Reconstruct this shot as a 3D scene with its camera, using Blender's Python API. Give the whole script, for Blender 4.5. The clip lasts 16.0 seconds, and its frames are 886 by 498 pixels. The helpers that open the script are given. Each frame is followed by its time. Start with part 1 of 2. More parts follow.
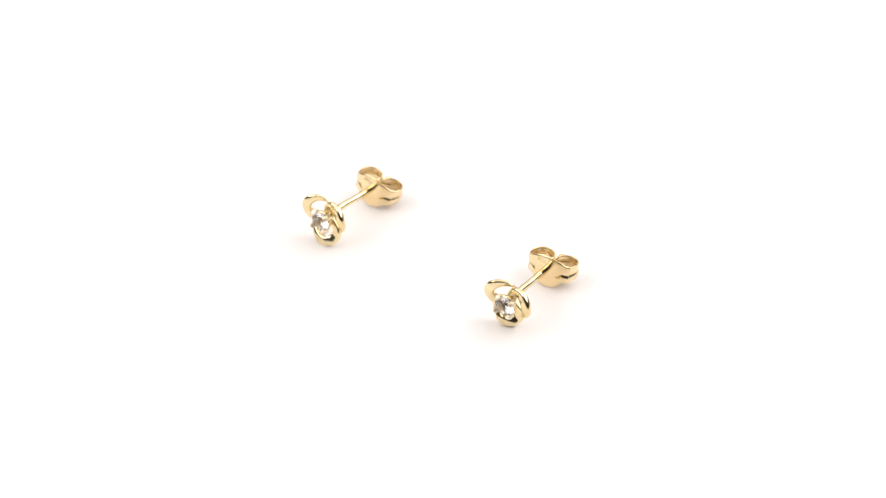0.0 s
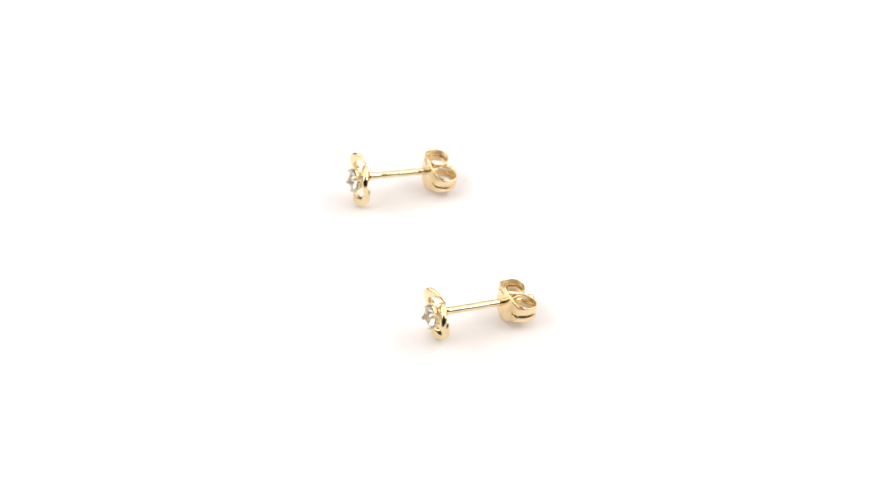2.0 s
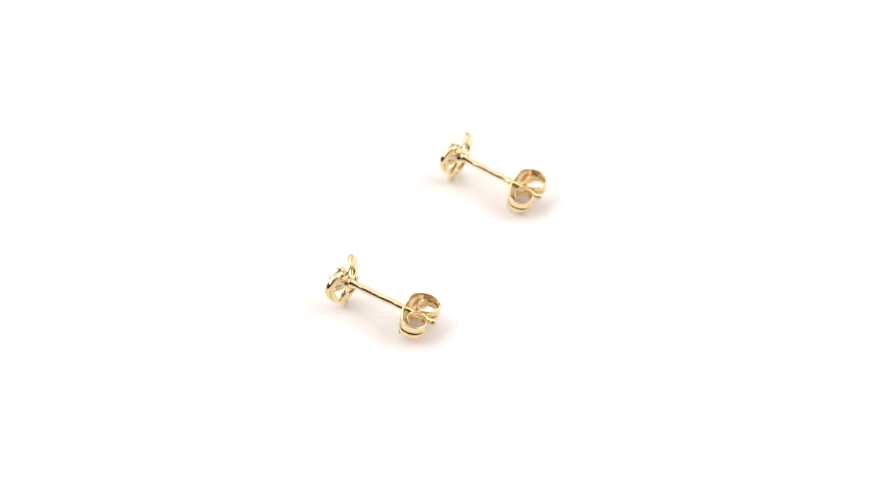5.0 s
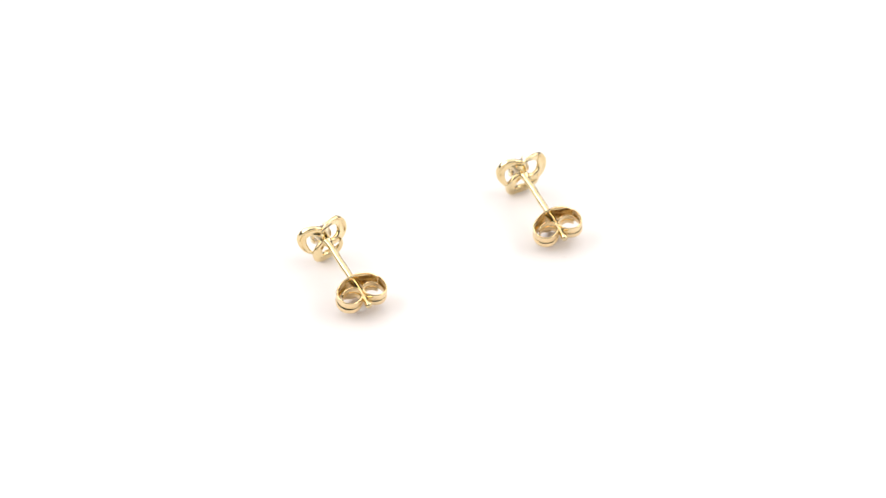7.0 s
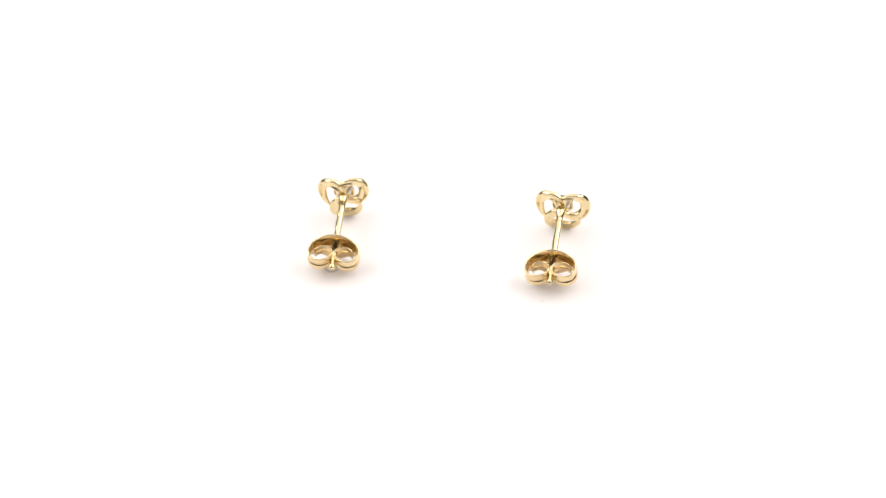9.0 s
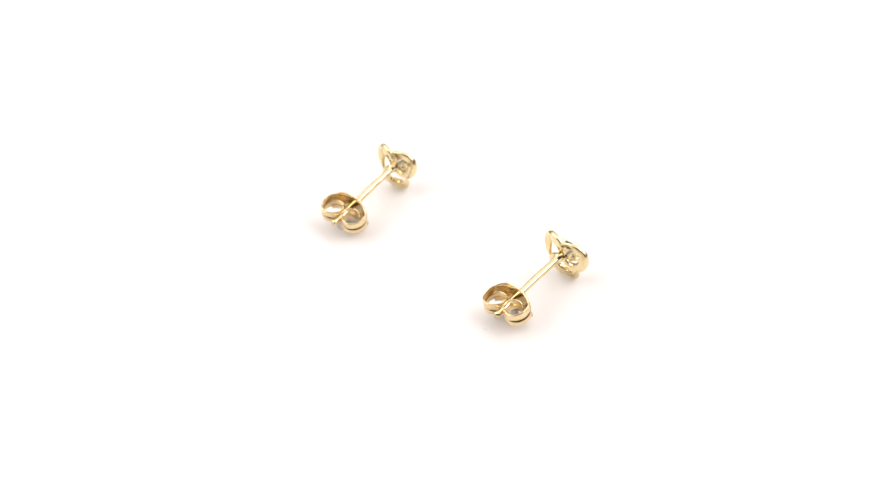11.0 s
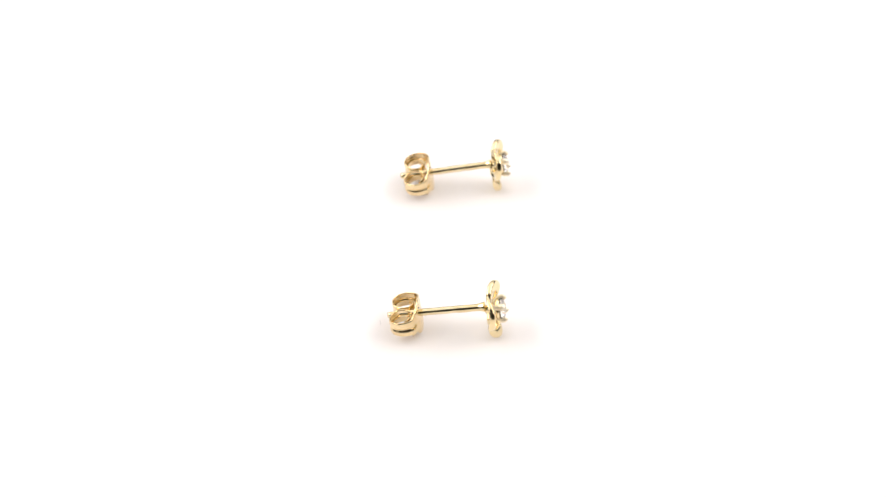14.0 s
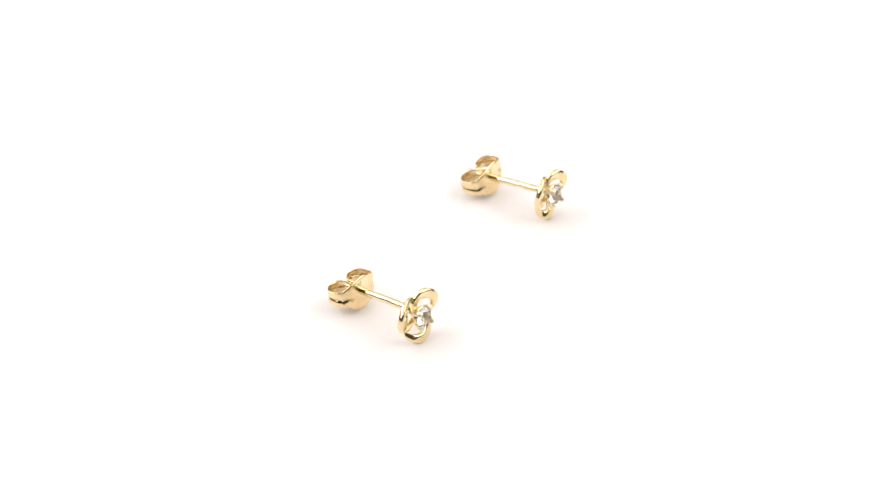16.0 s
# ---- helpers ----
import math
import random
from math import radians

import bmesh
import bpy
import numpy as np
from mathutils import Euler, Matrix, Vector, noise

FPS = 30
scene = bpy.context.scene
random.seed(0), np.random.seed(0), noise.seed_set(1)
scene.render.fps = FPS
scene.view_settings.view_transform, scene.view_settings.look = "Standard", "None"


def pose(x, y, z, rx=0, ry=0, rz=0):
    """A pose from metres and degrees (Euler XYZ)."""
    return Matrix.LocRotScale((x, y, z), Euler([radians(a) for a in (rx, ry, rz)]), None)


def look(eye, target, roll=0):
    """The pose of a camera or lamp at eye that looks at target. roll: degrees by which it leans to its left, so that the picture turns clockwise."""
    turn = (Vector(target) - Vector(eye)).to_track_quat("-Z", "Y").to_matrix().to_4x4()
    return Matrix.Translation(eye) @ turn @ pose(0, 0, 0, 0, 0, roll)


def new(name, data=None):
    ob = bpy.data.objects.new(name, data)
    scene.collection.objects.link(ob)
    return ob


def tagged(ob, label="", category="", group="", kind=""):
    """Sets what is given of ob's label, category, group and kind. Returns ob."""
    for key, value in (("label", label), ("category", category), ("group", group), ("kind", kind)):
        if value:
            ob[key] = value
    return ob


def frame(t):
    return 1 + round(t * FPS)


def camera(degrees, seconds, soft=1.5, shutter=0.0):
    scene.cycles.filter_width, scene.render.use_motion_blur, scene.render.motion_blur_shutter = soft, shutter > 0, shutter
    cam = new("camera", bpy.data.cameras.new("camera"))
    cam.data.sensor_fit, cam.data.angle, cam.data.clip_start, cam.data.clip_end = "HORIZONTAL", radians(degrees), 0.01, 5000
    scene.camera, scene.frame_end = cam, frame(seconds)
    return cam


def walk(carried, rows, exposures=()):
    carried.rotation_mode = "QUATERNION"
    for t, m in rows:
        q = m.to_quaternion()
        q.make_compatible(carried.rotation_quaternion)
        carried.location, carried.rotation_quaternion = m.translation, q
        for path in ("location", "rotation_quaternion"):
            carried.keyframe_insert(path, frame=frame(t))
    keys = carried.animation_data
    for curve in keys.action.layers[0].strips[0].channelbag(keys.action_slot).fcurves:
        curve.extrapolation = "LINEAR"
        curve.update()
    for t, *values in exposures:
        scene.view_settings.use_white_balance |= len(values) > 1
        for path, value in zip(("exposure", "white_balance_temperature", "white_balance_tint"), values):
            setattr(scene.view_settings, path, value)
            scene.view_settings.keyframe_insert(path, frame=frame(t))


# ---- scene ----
cam = camera(24.34, 16.0, soft=1.3)
MM = 0.001
cam.data.dof.use_dof, cam.data.dof.focus_distance, cam.data.dof.aperture_fstop = True, 0.220, 30.0
EYE = Vector((0.0, -173.47, 148.86)) * MM
PITCH, YAW, ROLL = radians(40.472), radians(-0.0963), -1.545
WAY = Vector((math.cos(PITCH) * math.sin(YAW), math.cos(PITCH) * math.cos(YAW), -math.sin(PITCH)))
walk(cam, [(0.0, look(EYE, EYE + WAY, ROLL)), (16.0, look(EYE, EYE + WAY, ROLL))])

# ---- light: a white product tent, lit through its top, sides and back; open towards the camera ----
world = bpy.data.worlds.new("studio_world")
scene.world = world
world.use_nodes = True
world.node_tree.nodes["Background"].inputs[0].default_value = (1.0, 0.96, 0.92, 1)
world.node_tree.nodes["Background"].inputs[1].default_value = 0.02
scene.view_settings.exposure = 0.0


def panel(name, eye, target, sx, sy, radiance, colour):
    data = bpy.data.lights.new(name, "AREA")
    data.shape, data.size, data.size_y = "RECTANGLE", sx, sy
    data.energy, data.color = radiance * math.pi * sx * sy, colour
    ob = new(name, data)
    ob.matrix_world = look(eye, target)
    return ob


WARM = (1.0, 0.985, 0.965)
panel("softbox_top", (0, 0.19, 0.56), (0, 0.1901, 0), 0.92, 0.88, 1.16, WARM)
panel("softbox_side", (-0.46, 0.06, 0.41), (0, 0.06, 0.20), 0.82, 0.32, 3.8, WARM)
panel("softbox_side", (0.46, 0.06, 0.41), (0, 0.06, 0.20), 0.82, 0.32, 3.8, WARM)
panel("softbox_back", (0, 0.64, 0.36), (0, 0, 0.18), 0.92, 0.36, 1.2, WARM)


# ---- materials ----
def material(name):
    m = bpy.data.materials.new(name)
    m.use_nodes = True
    return m, m.node_tree.nodes, m.node_tree.links, m.node_tree.nodes["Principled BSDF"]


def gold_material(name, low, high, rough, bump, waves):
    m, nodes, links, bsdf = material(name)
    co = nodes.new("ShaderNodeTexCoord")
    fine, broad = nodes.new("ShaderNodeTexNoise"), nodes.new("ShaderNodeTexNoise")
    fine.inputs["Scale"].default_value, broad.inputs["Scale"].default_value = 2600, 420
    ripple = nodes.new("ShaderNodeTexNoise")
    ripple.inputs["Scale"].default_value, ripple.inputs["Detail"].default_value = waves, 1.0
    fine.inputs["Detail"].default_value = 4
    ramp = nodes.new("ShaderNodeValToRGB")
    ramp.color_ramp.elements[0].color, ramp.color_ramp.elements[1].color = (*low, 1), (*high, 1)
    ramp.color_ramp.elements[0].position, ramp.color_ramp.elements[1].position = 0.35, 0.65
    rng = nodes.new("ShaderNodeMapRange")
    rng.inputs["To Min"].default_value, rng.inputs["To Max"].default_value = rough * 0.6, rough * 1.5
    bm_ = nodes.new("ShaderNodeBump")
    bm_.inputs["Strength"].default_value, bm_.inputs["Distance"].default_value = bump, 0.00025
    for n in (fine, broad, ripple):
        links.new(co.outputs["Object"], n.inputs["Vector"])
    links.new(broad.outputs["Fac"], ramp.inputs["Fac"])
    links.new(ramp.outputs["Color"], bsdf.inputs["Base Color"])
    links.new(fine.outputs["Fac"], rng.inputs["Value"])
    links.new(rng.outputs["Result"], bsdf.inputs["Roughness"])
    links.new(ripple.outputs["Fac"], bm_.inputs["Height"])
    links.new(bm_.outputs["Normal"], bsdf.inputs["Normal"])
    bsdf.inputs["Metallic"].default_value = 1.0
    return m


GOLD = gold_material("polished_gold", (0.84, 0.69, 0.40), (0.90, 0.775, 0.50), 0.09, 0.14, 650)
GOLD_CAST = gold_material("satin_cast_gold", (0.83, 0.672, 0.375), (0.89, 0.76, 0.475), 0.14, 0.5, 1000)
GOLD_SHEET = gold_material("pressed_gold_sheet", (0.83, 0.64, 0.36), (0.90, 0.735, 0.455), 0.19, 0.3, 600)

# Prong gold, paled so that a bright reflection is in its colour.
GOLD_GLINT = gold_material("glint_pale_gold", (0.88, 0.76, 0.56), (0.94, 0.86, 0.70), 0.38, 0.3, 900)


def stone_material():
    m, nodes, links, bsdf = material("clear_zirconia")
    bsdf.inputs["Base Color"].default_value = (1.0, 0.965, 0.95, 1)
    bsdf.inputs["Transmission Weight"].default_value = 1.0
    bsdf.inputs["IOR"].default_value = 1.62
    bsdf.inputs["Roughness"].default_value = 0.11
    return m


STONE = stone_material()


def putty_material():
    m, nodes, links, bsdf = material("translucent_putty")
    tex, bm_ = nodes.new("ShaderNodeTexNoise"), nodes.new("ShaderNodeBump")
    tex.inputs["Scale"].default_value = 1500
    bm_.inputs["Strength"].default_value, bm_.inputs["Distance"].default_value = 0.5, 0.0002
    links.new(tex.outputs["Fac"], bm_.inputs["Height"])
    links.new(bm_.outputs["Normal"], bsdf.inputs["Normal"])
    bsdf.inputs["Base Color"].default_value = (0.96, 0.91, 0.88, 1)
    bsdf.inputs["Roughness"].default_value = 0.35
    return m


PUTTY = putty_material()


def plain_material(name, low, high, rough, scale, bump=0.1, dist=0.0001):
    m, nodes, links, bsdf = material(name)
    co, tex, ramp, bm_ = (nodes.new(k) for k in ("ShaderNodeTexCoord", "ShaderNodeTexNoise", "ShaderNodeValToRGB", "ShaderNodeBump"))
    tex.inputs["Scale"].default_value, tex.inputs["Detail"].default_value = scale, 6
    ramp.color_ramp.elements[0].color, ramp.color_ramp.elements[1].color = (*low, 1), (*high, 1)
    bm_.inputs["Strength"].default_value, bm_.inputs["Distance"].default_value = bump, dist
    links.new(co.outputs["Object"], tex.inputs["Vector"])
    links.new(tex.outputs["Fac"], ramp.inputs["Fac"])
    links.new(ramp.outputs["Color"], bsdf.inputs["Base Color"])
    links.new(tex.outputs["Fac"], bm_.inputs["Height"])
    links.new(bm_.outputs["Normal"], bsdf.inputs["Normal"])
    bsdf.inputs["Roughness"].default_value = rough
    return m


# Pinkish tint puts the hue of the soft shadows into the white.
ACRYLIC = plain_material("white_acrylic", (0.895, 0.842, 0.836), (0.91, 0.860, 0.853), 0.35, 60, 0.02)
TENT = plain_material("white_tent_fabric", (0.80, 0.79, 0.78), (0.84, 0.83, 0.82), 0.9, 900, 0.2)
ROOM = plain_material("grey_room_paint", (0.24, 0.225, 0.21), (0.29, 0.275, 0.26), 0.8, 8, 0.1)
LINT = plain_material("grey_lint", (0.30, 0.28, 0.27), (0.45, 0.43, 0.42), 0.9, 4000)


# ---- mesh helpers ----
def finish(ob, bm, mat, smooth=True):
    bmesh.ops.recalc_face_normals(bm, faces=bm.faces[:])
    me = ob.data
    for f in bm.faces:
        f.smooth = smooth
    bm.to_mesh(me)
    bm.free()
    me.materials.append(mat)
    return ob


def part(name, bm, mat, parent, label="", smooth=True):
    ob = finish(new(name, bpy.data.meshes.new(name)), bm, mat, smooth)
    ob.parent = parent
    if label:
        tagged(ob, label)
    return ob


def smooth_path(points, steps):
    """A Catmull-Rom line through the points."""
    pts = [Vector(q) for q in points]
    pts = [2 * pts[0] - pts[1]] + pts + [2 * pts[-1] - pts[-2]]
    out = []
    for i in range(1, len(pts) - 2):
        a, b, c, d = pts[i - 1:i + 3]
        for k in range(steps):
            u = k / steps
            out.append(0.5 * (2 * b + (c - a) * u + (2 * a - 5 * b + 4 * c - d) * u * u + (3 * b - a - 3 * c + d) * u ** 3))
    out.append(pts[-2])
    return out


def tangents(path):
    return [(path[min(i + 1, len(path) - 1)] - path[max(i - 1, 0)]).normalized() for i in range(len(path))]


def loft(bm, rings, cap=True):
    made = [[bm.verts.new(v) for v in ring] for ring in rings]
    n = len(rings[0])
    for r0, r1 in zip(made, made[1:]):
        for i in range(n):
            bm.faces.new((r0[i], r0[(i + 1) % n], r1[(i + 1) % n], r1[i]))
    if cap:
        bm.faces.new(made[0])
        bm.faces.new(list(reversed(made[-1])))
    return bm


def sweep(bm, path, ups, half_up, half_side, n=14, square=1.0, channel=0.0):
    """A rod with an elliptic section along the path; half_up along ups, half_side across."""
    rings = []
    for q, t, up, a, b in zip(path, tangents(path), ups, half_up, half_side):
        up = (up - t * up.dot(t)).normalized()
        side = t.cross(up)
        ring = []
        for k in range(n):
            c, s = math.cos(2 * math.pi * k / n), math.sin(2 * math.pi * k / n)
            dip = 1 - channel * math.exp(-(c / 0.35) ** 2) if s > 0 else 1
            ring.append(q + up * (a * math.copysign(abs(c) ** square, c)) + side * (b * dip * math.copysign(abs(s) ** square, s)))
        rings.append(ring)
    return loft(bm, rings)


def lathe(bm, profile, n=28):
    """Rings round the y axis from (y, radius) pairs."""
    return loft(bm, [[Vector((r * math.cos(2 * math.pi * k / n), y, r * math.sin(2 * math.pi * k / n))) for k in range(n)] for y, r in profile])


# ---- the setting ----
def sheet(name, mat, x0, x1, y0, y1, z0, z1, bevel=0.0):
    bm = bmesh.new()
    bmesh.ops.create_cube(bm, size=1, matrix=Matrix.LocRotScale(((x0 + x1) / 2, (y0 + y1) / 2, (z0 + z1) / 2), None, (x1 - x0, y1 - y0, z1 - z0)))
    if bevel:
        bmesh.ops.bevel(bm, geom=bm.edges[:], offset=bevel, segments=3, affect="EDGES")
    return finish(new(name, bpy.data.meshes.new(name)), bm, mat, False)


def setting():
    tagged(sheet("table", TENT, -0.6, 0.6, -0.5, 0.6, -0.75, -0.021, 0.003), "white covered studio plinth under the turntable", "table", kind="structure")
    tagged(sheet("floor", ROOM, -1.6, 1.6, -1.8, 1.4, -0.80, -0.75), "grey studio floor", "floor", kind="structure")
    tagged(sheet("wall_north", ROOM, -1.6, 1.6, 1.4, 1.45, -0.80, 1.6), "plain grey studio wall", "wall", kind="structure")
    tagged(sheet("wall_south", ROOM, -1.6, 1.6, -1.85, -1.8, -0.80, 1.6), "plain grey studio wall behind the camera", "wall", kind="structure")
    tagged(sheet("wall_east", ROOM, 1.6, 1.65, -1.85, 1.45, -0.80, 1.6), "plain grey studio wall", "wall", kind="structure")
    tagged(sheet("wall_west", ROOM, -1.65, -1.6, -1.85, 1.45, -0.80, 1.6), "plain grey studio wall", "wall", kind="structure")
    tagged(sheet("ceiling", ROOM, -1.65, 1.65, -1.85, 1.45, 1.6, 1.65), "plain grey studio ceiling", "ceiling", kind="structure")


def turntable():
    thing = tagged(new("turntable"), "smooth white acrylic display turntable carrying two earrings", "turntable")
    bm = bmesh.new()
    bm_profile = [(0.0, 0.1), (0.0, 110.0), (-0.4, 111.2), (-1.2, 112.0), (-8.0, 112.0), (-9.0, 111.0), (-9.0, 0.1)]
    n = 128
    loft(bm, [[Vector((r * math.cos(2 * math.pi * k / n), r * math.sin(2 * math.pi * k / n), z)) * MM for k in range(n)] for z, r in bm_profile])
    part("platter", bm, ACRYLIC, thing, smooth=False)
    bm = bmesh.new()
    loft(bm, [[Vector((r * math.cos(2 * math.pi * k / n), r * math.sin(2 * math.pi * k / n), z)) * MM for k in range(n)] for z, r in [(-9.0, 90.0), (-20.0, 96.0), (-21.0, 96.0)]])
    part("base", bm, ACRYLIC, thing, smooth=False)
    return thing


# ---- the earrings: local x across the butterfly, y along the post from flower to tip, z up ----
def blend(x, table):
    """A smooth line through (x, value) pairs."""
    xs, vs = [p[0] for p in table], [p[1] for p in table]
    n = len(table)
    slope = [(vs[min(i + 1, n - 1)] - vs[max(i - 1, 0)]) / (xs[min(i + 1, n - 1)] - xs[max(i - 1, 0)]) for i in range(n)]
    i = max(0, min(n - 2, sum(1 for v in xs if v <= x) - 1))
    h = xs[i + 1] - xs[i]
    u = (x - xs[i]) / h
    return (2 * u ** 3 - 3 * u * u + 1) * vs[i] + (u ** 3 - 2 * u * u + u) * h * slope[i] + (3 * u * u - 2 * u ** 3) * vs[i + 1] + (u ** 3 - u * u) * h * slope[i + 1]


def petal(angle, grow, back, tip, parent, label=""):
    """A crescent wire: a pointed free end behind the next petal, round the outside, and in under the stone."""
    out = Vector((math.cos(angle), 0, math.sin(angle)))
    side = Vector((-math.sin(angle), 0, math.cos(angle)))
    path, ups, wide, deep = [], [], [], []
    steps = 72
    for k in range(steps + 1):
        deg = tip + (190 - tip) * k / steps
        phi = radians(deg)
        r = grow * blend(deg, ((tip, 1.80), (-50, 1.34), (60, 1.25), (190, 1.15)))
        q = out * (1.28 * grow + r * math.cos(phi)) + side * (1.04 * r * math.sin(phi)) + CENTRE
        q.y = blend(deg, ((tip, -0.02), (-50, -0.72 + back), (-10, -1.0 + back), (30, -0.84 + back), (75, -0.50 + back), (120, -0.28 + 0.6 * back), (190, -0.12)))
        ups.append((out * math.cos(phi) + side * math.sin(phi) + Vector((0, -0.1, 0))).normalized())
        wide.append(blend(deg, ((tip, 0.05), (-80, 0.30), (-10, 0.55), (70, 0.57), (130, 0.48), (190, 0.30))))
        deep.append(blend(deg, ((tip, 0.05), (-75, 0.21), (-10, 0.34), (60, 0.34), (130, 0.28), (190, 0.16))))
        path.append(q)
    bm = bmesh.new()
    sweep(bm, [q * MM for q in path], ups, [w * MM for w in wide], [d * MM for d in deep], 28, 0.62, 0.6)
    return part("petal", bm, GOLD_CAST, parent, label)


CENTRE = Vector((0, 0, -0.35))


def setting_cup(parent, turn):
    bm = bmesh.new()
    lathe(bm, [(0.30, 0.38), (0.10, 0.50), (-0.15, 0.60), (-0.45, 0.74), (-0.60, 0.80), (-0.64, 0.70), (-0.55, 0.3), (-0.53, 0.02)])
    ring = [Vector((1.06 * math.cos(2 * math.pi * k / 40), -1.08, 1.06 * math.sin(2 * math.pi * k / 40))) for k in range(41)]
    sweep(bm, ring, [Vector((0, 1, 0))] * 41, [0.24] * 41, [0.15] * 41, 10)
    bm.transform(Matrix.Scale(MM, 4) @ Matrix.Translation(CENTRE))
    cup = part("setting_cup", bm, GOLD, parent)
    for k in range(4):
        a = turn + k * math.pi / 2
        d = Vector((math.cos(a), 0, math.sin(a)))
        path = smooth_path([d * 0.22 + Vector((0, -0.12, 0)), d * 0.68 + Vector((0, -0.60, 0)), d * 1.05 + Vector((0, -1.04, 0)), d * 1.28 + Vector((0, -1.44, 0)), d * 1.22 + Vector((0, -1.70, 0)), d * 0.98 + Vector((0, -1.86, 0))], 5)
        path = [(q + CENTRE) * MM for q in path]
        m = len(path) - 1
        half = [(0.21 + 0.07 * (i / m) ** 2) * (1 if i < m - 3 else (1.02, 1.0, 0.86, 0.5)[i - m + 3]) * MM for i in range(m + 1)]
        bm = bmesh.new()
        sweep(bm, path, [d] * len(path), half, [h * (1.9 - 0.8 * i / m) for i, h in enumerate(half)], 12)
        part("prong", bm, GOLD_GLINT, cup, "prong tip bent over the stone, bright reflection put into its pale colour")
    bm = bmesh.new()
    for count, r, y, off in ((8, 0.74, -0.44, 0.0), (8, 1.04, -0.27, 0.5), (16, 1.30, -0.04, 0.0), (16, 1.30, 0.04, 0.0), (8, 0.70, 0.52, 0.5), (1, 0.0, 1.06, 0)):
        for k in range(count):
            a = 2 * math.pi * (k + off) / count
            bm.verts.new((Vector((0.89 * r * math.cos(a), 0.89 * y - 1.46, 0.89 * r * math.sin(a))) + CENTRE) * MM)
    bm.verts.ensure_lookup_table()
    bmesh.ops.convex_hull(bm, input=bm.verts[:])
    part("gemstone", bm, STONE, cup, "clear round brilliant-cut stone", smooth=False)


def post(parent, seed, off):
    rnd = random.Random(seed)
    path, half = [], []
    n = 60
    for k in range(n + 1):
        y = -0.1 + 10.5 * k / n
        wob = 0.012 * math.sin(y * 1.7 + seed) + 0.006 * math.sin(y * 4.1 + seed)
        path.append(Vector((off[0] + wob, y, off[1] - 0.022 * y + 0.008 * math.sin(y * 2.1 + 2 * seed))) * MM)
        r = 0.395 - 0.003 * y + 0.013 * math.sin(y * 3 + seed) + 0.006 * rnd.uniform(-1, 1)
        r += 0.15 * math.exp(-(max(0, y + 0.1) / 0.42) ** 2)
        r -= 0.075 * math.exp(-((y - 9.55) / 0.17) ** 2)
        if y > 10.1:
            r *= (1.0, 0.93, 0.78)[min(2, int((y - 10.1) / 0.12))]
        half.append(r * MM)
    bm = bmesh.new()
    sweep(bm, path, [Vector((0, 0, 1))] * len(path), half, half, 18)
    return part("post", bm, GOLD, parent, "thin slightly uneven ear wire")


def band(bm, path, height, thick, groove, middle):
    """A standing strip of sheet along a line in the xy plane, pressed in lengthwise below its middle."""
    levels = (-1.0, -0.96, -0.86, -0.72, -0.55, -0.40, -0.30, -0.22, -0.15, -0.09, -0.03, 0.04, 0.12, 0.22, 0.40, 0.62, 0.84, 0.95, 1.0)
    rings = []
    for q, t, h, g, mid in zip(path, tangents(path), height, groove, middle):
        n = Vector((t.y, -t.x, 0)).normalized()
        outer, inner = [], []
        for s in levels:
            press = g * (0.05 * math.exp(-((s + 0.60) / 0.30) ** 2) - 0.105 * math.exp(-((s + 0.09) / 0.16) ** 2) + 0.03 * math.exp(-((s - 0.5) / 0.35) ** 2))
            half = thick / 2 * (0.35 if abs(s) == 1 else 0.85 if abs(s) > 0.94 else 1.0)
            outer.append((q + n * (press + half) + Vector((0, 0, mid + s * h))) * MM)
            inner.append((q + n * (press - half) + Vector((0, 0, mid + s * h))) * MM)
        rings.append(outer + inner[::-1])
    return loft(bm, rings)


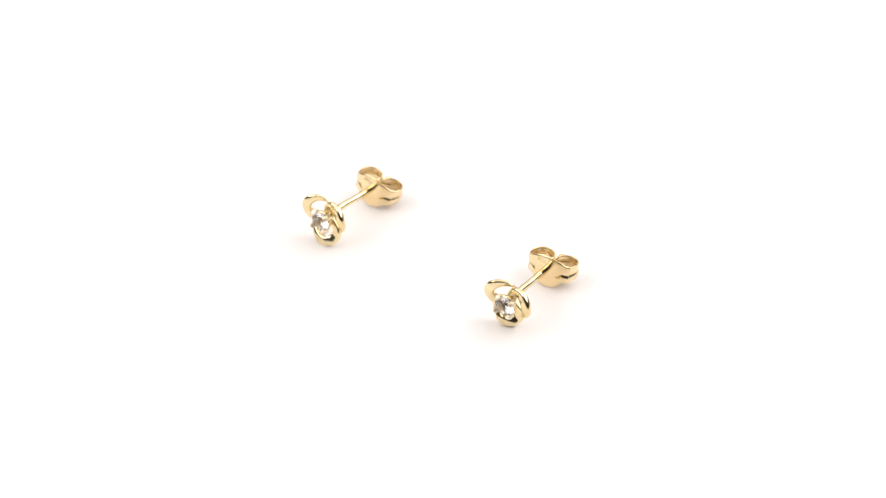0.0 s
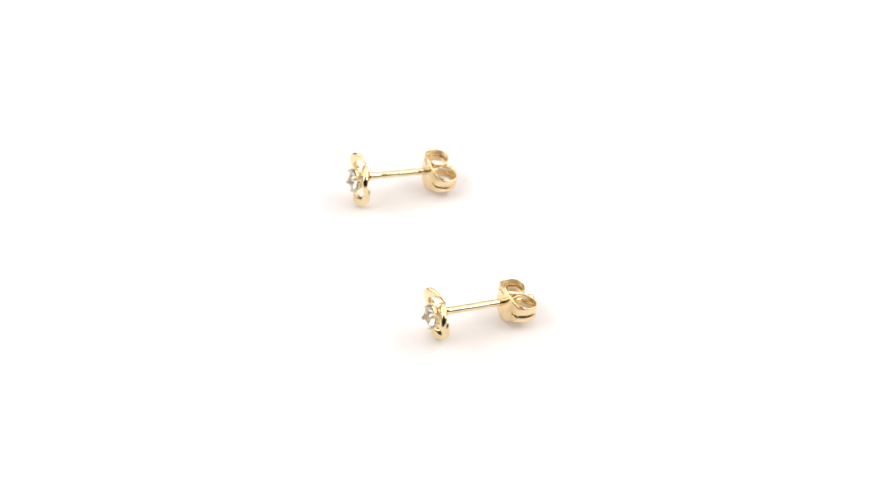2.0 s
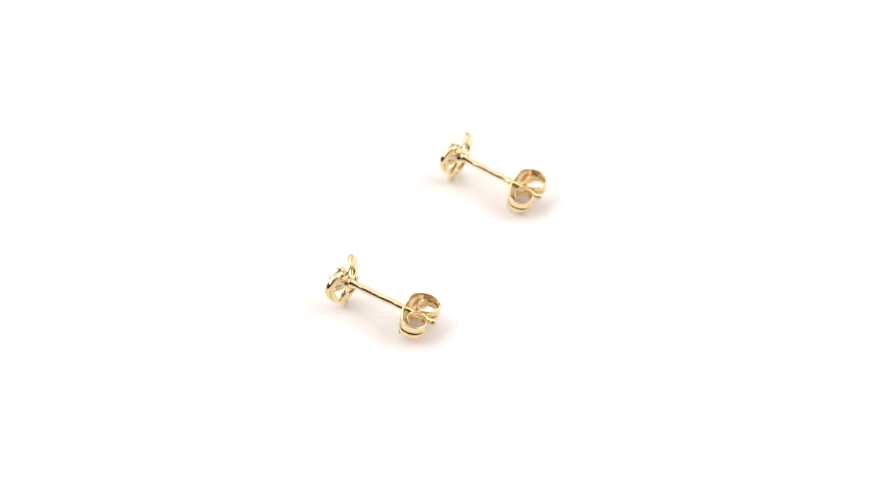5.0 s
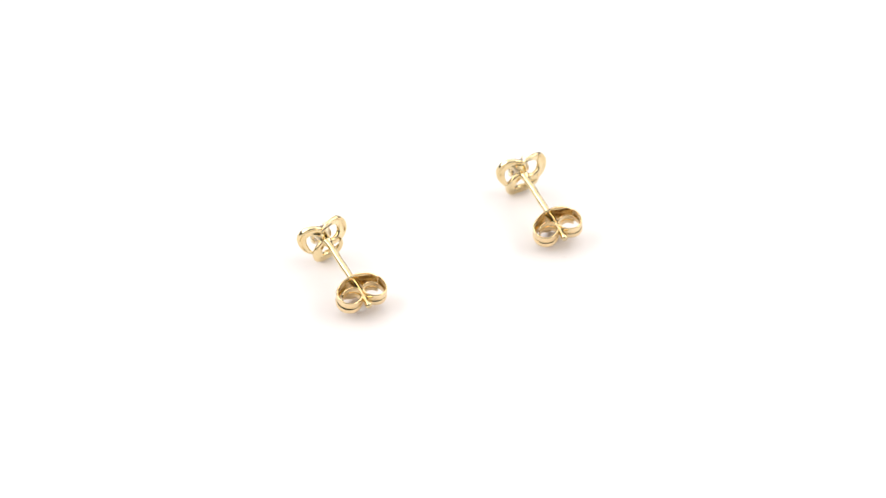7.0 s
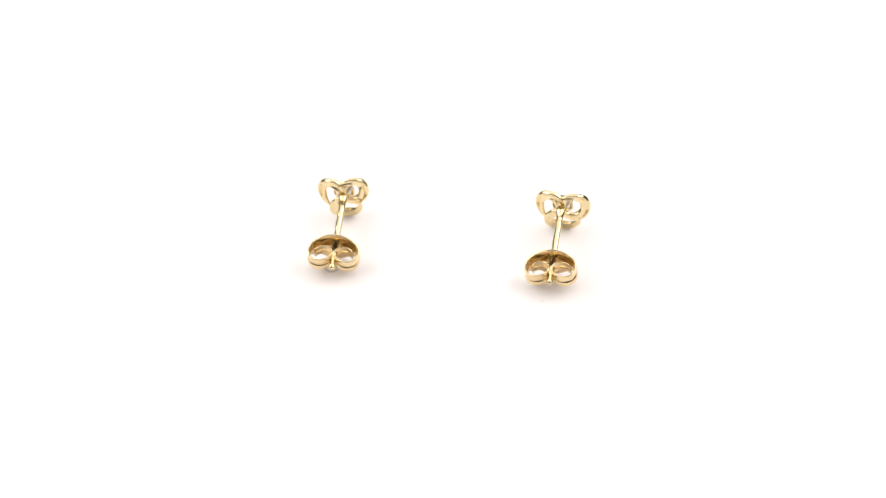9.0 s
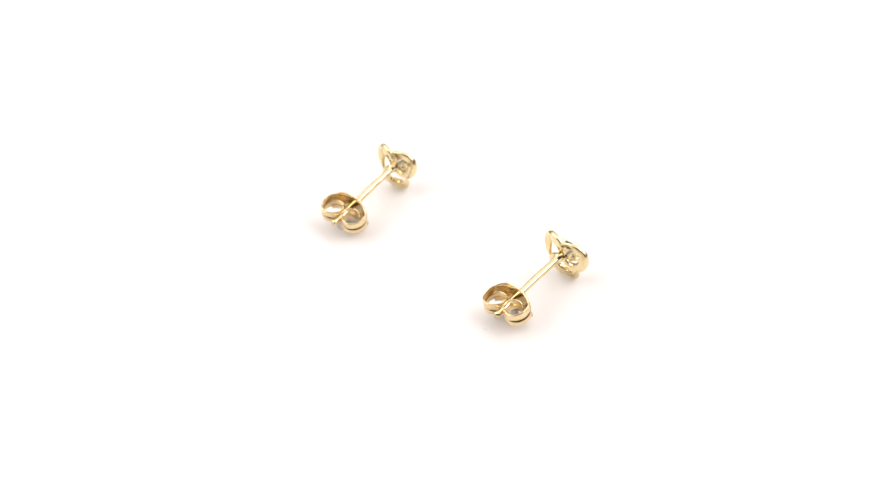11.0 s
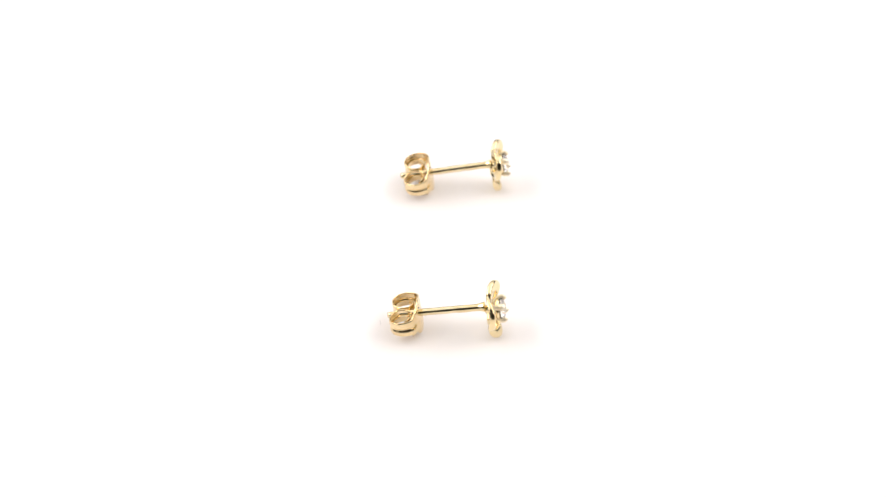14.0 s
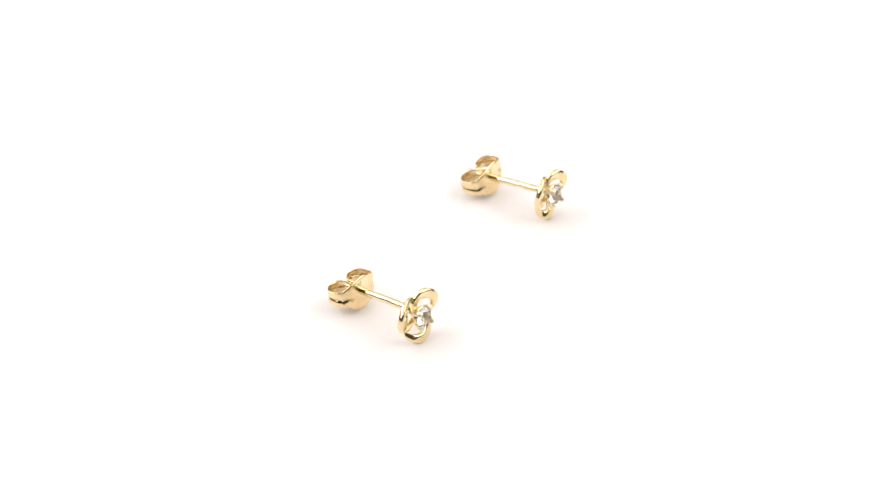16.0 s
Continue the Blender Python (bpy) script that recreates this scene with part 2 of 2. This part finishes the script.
def butterfly(parent, turn, off, hallmark):
    roll = Matrix.Translation(Vector(off) * MM) @ Matrix.Rotation(turn, 4, "Y")
    path, height, cut, middle = [], [], [], []
    n = 48
    for k in range(n + 1):
        x = 2.5 * (-1 + 2 * k / n)
        path.append(Vector((x, 6.92 + 0.62 * (abs(x) / 2.5) ** 3.0, 0)))
        above = 1.0 + 0.90 * max(0.0, 1 - (x / 2.5) ** 2) ** 1.15
        below = max(1.0, 1.98 * math.sqrt(max(0.0, 1 - (x / 2.05) ** 2)))
        height.append((above + below) / 2)
        middle.append(-0.27 + (above - below) / 2)
        cut.append(min(1.0, max(0.0, (abs(x) - 0.7) / 0.9)))
    bm = band(bmesh.new(), path, height, 0.24, cut, middle)
    bm.transform(roll)
    back = part("butterfly_back", bm, GOLD_SHEET, parent, "pressed butterfly clutch with two curled scrolls")
    for sign in (1, -1):
        line = smooth_path([(2.42 * sign, 7.46, 0), (2.68 * sign, 7.95, 0), (2.74 * sign, 8.7, 0), (2.42 * sign, 9.45, 0), (1.65 * sign, 9.84, 0), (0.84 * sign, 9.64, 0), (0.30 * sign, 9.12, 0), (0.18 * sign, 8.55, 0), (0.34 * sign, 7.98, 0), (0.85 * sign, 7.66, 0), (1.42 * sign, 7.66, 0), (1.85 * sign, 7.90, 0), (2.10 * sign, 8.2, 0)], 7)
        m = len(line)
        tall = [0.78 + 0.17 * max(0.0, 1 - i / m / 0.28) ** 1.3 - 0.16 * max(0, (i / m - 0.5) / 0.5) for i in range(m)]
        press = [1.0 - 0.9 * max(0, i / m - 0.5) for i in range(m)]
        if sign < 0:
            line.reverse(), tall.reverse(), press.reverse()
        bm = band(bmesh.new(), line, tall, 0.16, press, [-0.18] * m)
        bm.transform(roll)
        part("scroll", bm, GOLD_SHEET, back)
    if hallmark:
        for x, lean in ((-0.75, 0.3), (-0.5, -0.3), (-0.25, 0.3), (-0.02, -0.3), (0.25, 0.1)):
            bm = bmesh.new()
            bmesh.ops.create_cube(bm, size=1, matrix=roll @ Matrix.Translation(Vector((x - 0.35, 6.80 + 0.02 * abs(x), 0.95)) * MM) @ Matrix.Rotation(lean, 4, "Y") @ Matrix.Diagonal((0.09 * MM, 0.05 * MM, 0.5 * MM, 1)))
            part("hallmark_stroke", bm, GOLD_SHEET, back)


def earring(spot, yaw, tilt, lift, seed, petals, flower_off, prong_turn, clutch_turn, clutch_off, wire_off, label):
    """spot: where the flower meets the post, on the ground plan, in millimetres."""
    thing = new("stud_earring")
    tagged(thing, label, "earring", "pair of stud earrings")
    for a, grow, back, tip in petals:
        petal(radians(a), grow, back, tip, thing)
    setting_cup(thing, radians(prong_turn))
    for ob in thing.children_recursive:
        ob.data.transform(Matrix.Translation(Vector(flower_off) * MM))
    post(thing, seed, wire_off)
    butterfly(thing, radians(clutch_turn), clutch_off, True)
    up = Matrix.Translation((0, 0, lift * MM)) @ Matrix.Rotation(radians(tilt), 4, "X")
    for ob in thing.children_recursive:
        ob.data.transform(up)
    base = pose(spot[0] * MM, spot[1] * MM, 0, 0, 0, yaw - 90)
    thing.matrix_basis = base
    return thing, base


def putty_dab(base, x, y, radius, tall):
    """A small lump pressed under the clutch, its place in the earring's plan."""
    ob = new("putty_dab", bpy.data.meshes.new("putty_dab"))
    bm = bmesh.new()
    n, rings = 20, []
    for k in range(8):
        a = k / 7 * math.pi / 2
        rings.append([Vector((radius * math.cos(a) * math.cos(2 * math.pi * i / n) * (1 + 0.12 * math.sin(3 * i)), radius * math.cos(a) * math.sin(2 * math.pi * i / n), tall * math.sin(a))) * MM for i in range(n)] if k < 7 else [Vector((0.03 * radius * math.cos(2 * math.pi * i / n), 0.03 * radius * math.sin(2 * math.pi * i / n), tall)) * MM for i in range(n)])
    loft(bm, rings)
    finish(ob, bm, PUTTY)
    tagged(ob, "small dab of clear putty holding up an earring clutch", "putty", "putty under the clutches")
    ob.matrix_basis = base @ pose(x * MM, y * MM, 0)
    return ob, ob.matrix_basis.copy()


def lint_fibre(x, y, turn, length):
    line = smooth_path([(-length / 2, 0, 0.05), (-length / 5, length / 7, 0.09), (length / 4, length / 9, 0.07), (length / 2, -length / 6, 0.04)], 4)
    ob = new("lint_fibre", bpy.data.meshes.new("lint_fibre"))
    bm = bmesh.new()
    sweep(bm, [q * MM for q in line], [Vector((0, 0, 1))] * len(line), [0.011 * MM] * len(line), [0.011 * MM] * len(line), 6)
    finish(ob, bm, LINT)
    tagged(ob, "tiny curled grey lint fibre lying on white acrylic", "lint", "lint on the turntable")
    ob.matrix_basis = pose(x * MM, y * MM, 0, 0, 0, turn)
    return ob, ob.matrix_basis.copy()


setting()
TURNTABLE = turntable()
PAIR = [
    earring((-12.60, 3.70), 51.17, -7.89, 3.44, 1, ((25, 1.025, 0.08, -112), (156, 1.06, 0.22, -120), (270, 1.13, 0.26, -108)), (-0.13, -0.37, 0.0), 42, 5.5, (-0.02, 0.09, -0.12), (-0.06, -0.02), "yellow gold three-petal flower stud with clear round stone and butterfly clutch"),
    earring((6.972, -11.08), 54.84, -7.67, 3.32, 2, ((20.6, 0.98, -0.06, -110), (146, 1.0, 0.0, -114), (259.7, 1.019, 0.60, -108)), (0.03, -0.19, 0.09), 40, -2.7, (-0.05, 0.02, -0.08), (-0.06, -0.02), "yellow gold knot flower stud with clear stone, clutch hallmarked"),
]
DABS = [putty_dab(PAIR[0][1], 0.15, 7.0, 0.36, 0.26), putty_dab(PAIR[1][1], 0.3, 8.1, 0.85, 0.45)]
FIBRES = [lint_fibre(-1.9, 13.82, 150, 0.6), lint_fibre(-5.08, 12.08, 160, 0.5), lint_fibre(-0.82, 1.28, 20, 0.3), lint_fibre(0.48, 0.95, 70, 0.2), lint_fibre(-2.2, 0.75, 110, 0.2)]


def motions():
    """The turntable goes round once in about 21 seconds and carries all that lies on it."""
    carried = [(TURNTABLE, Matrix.Identity(4))] + PAIR + DABS + FIBRES
    for thing, base in carried:
        rows = []
        for k in range(81):
            t = k * 0.2
            a = -0.294997 * t - 0.000220 * ((t - 8) ** 2 - 64)
            rows.append((t, Matrix.Rotation(a, 4, "Z") @ base))
        walk(thing, rows)


motions()
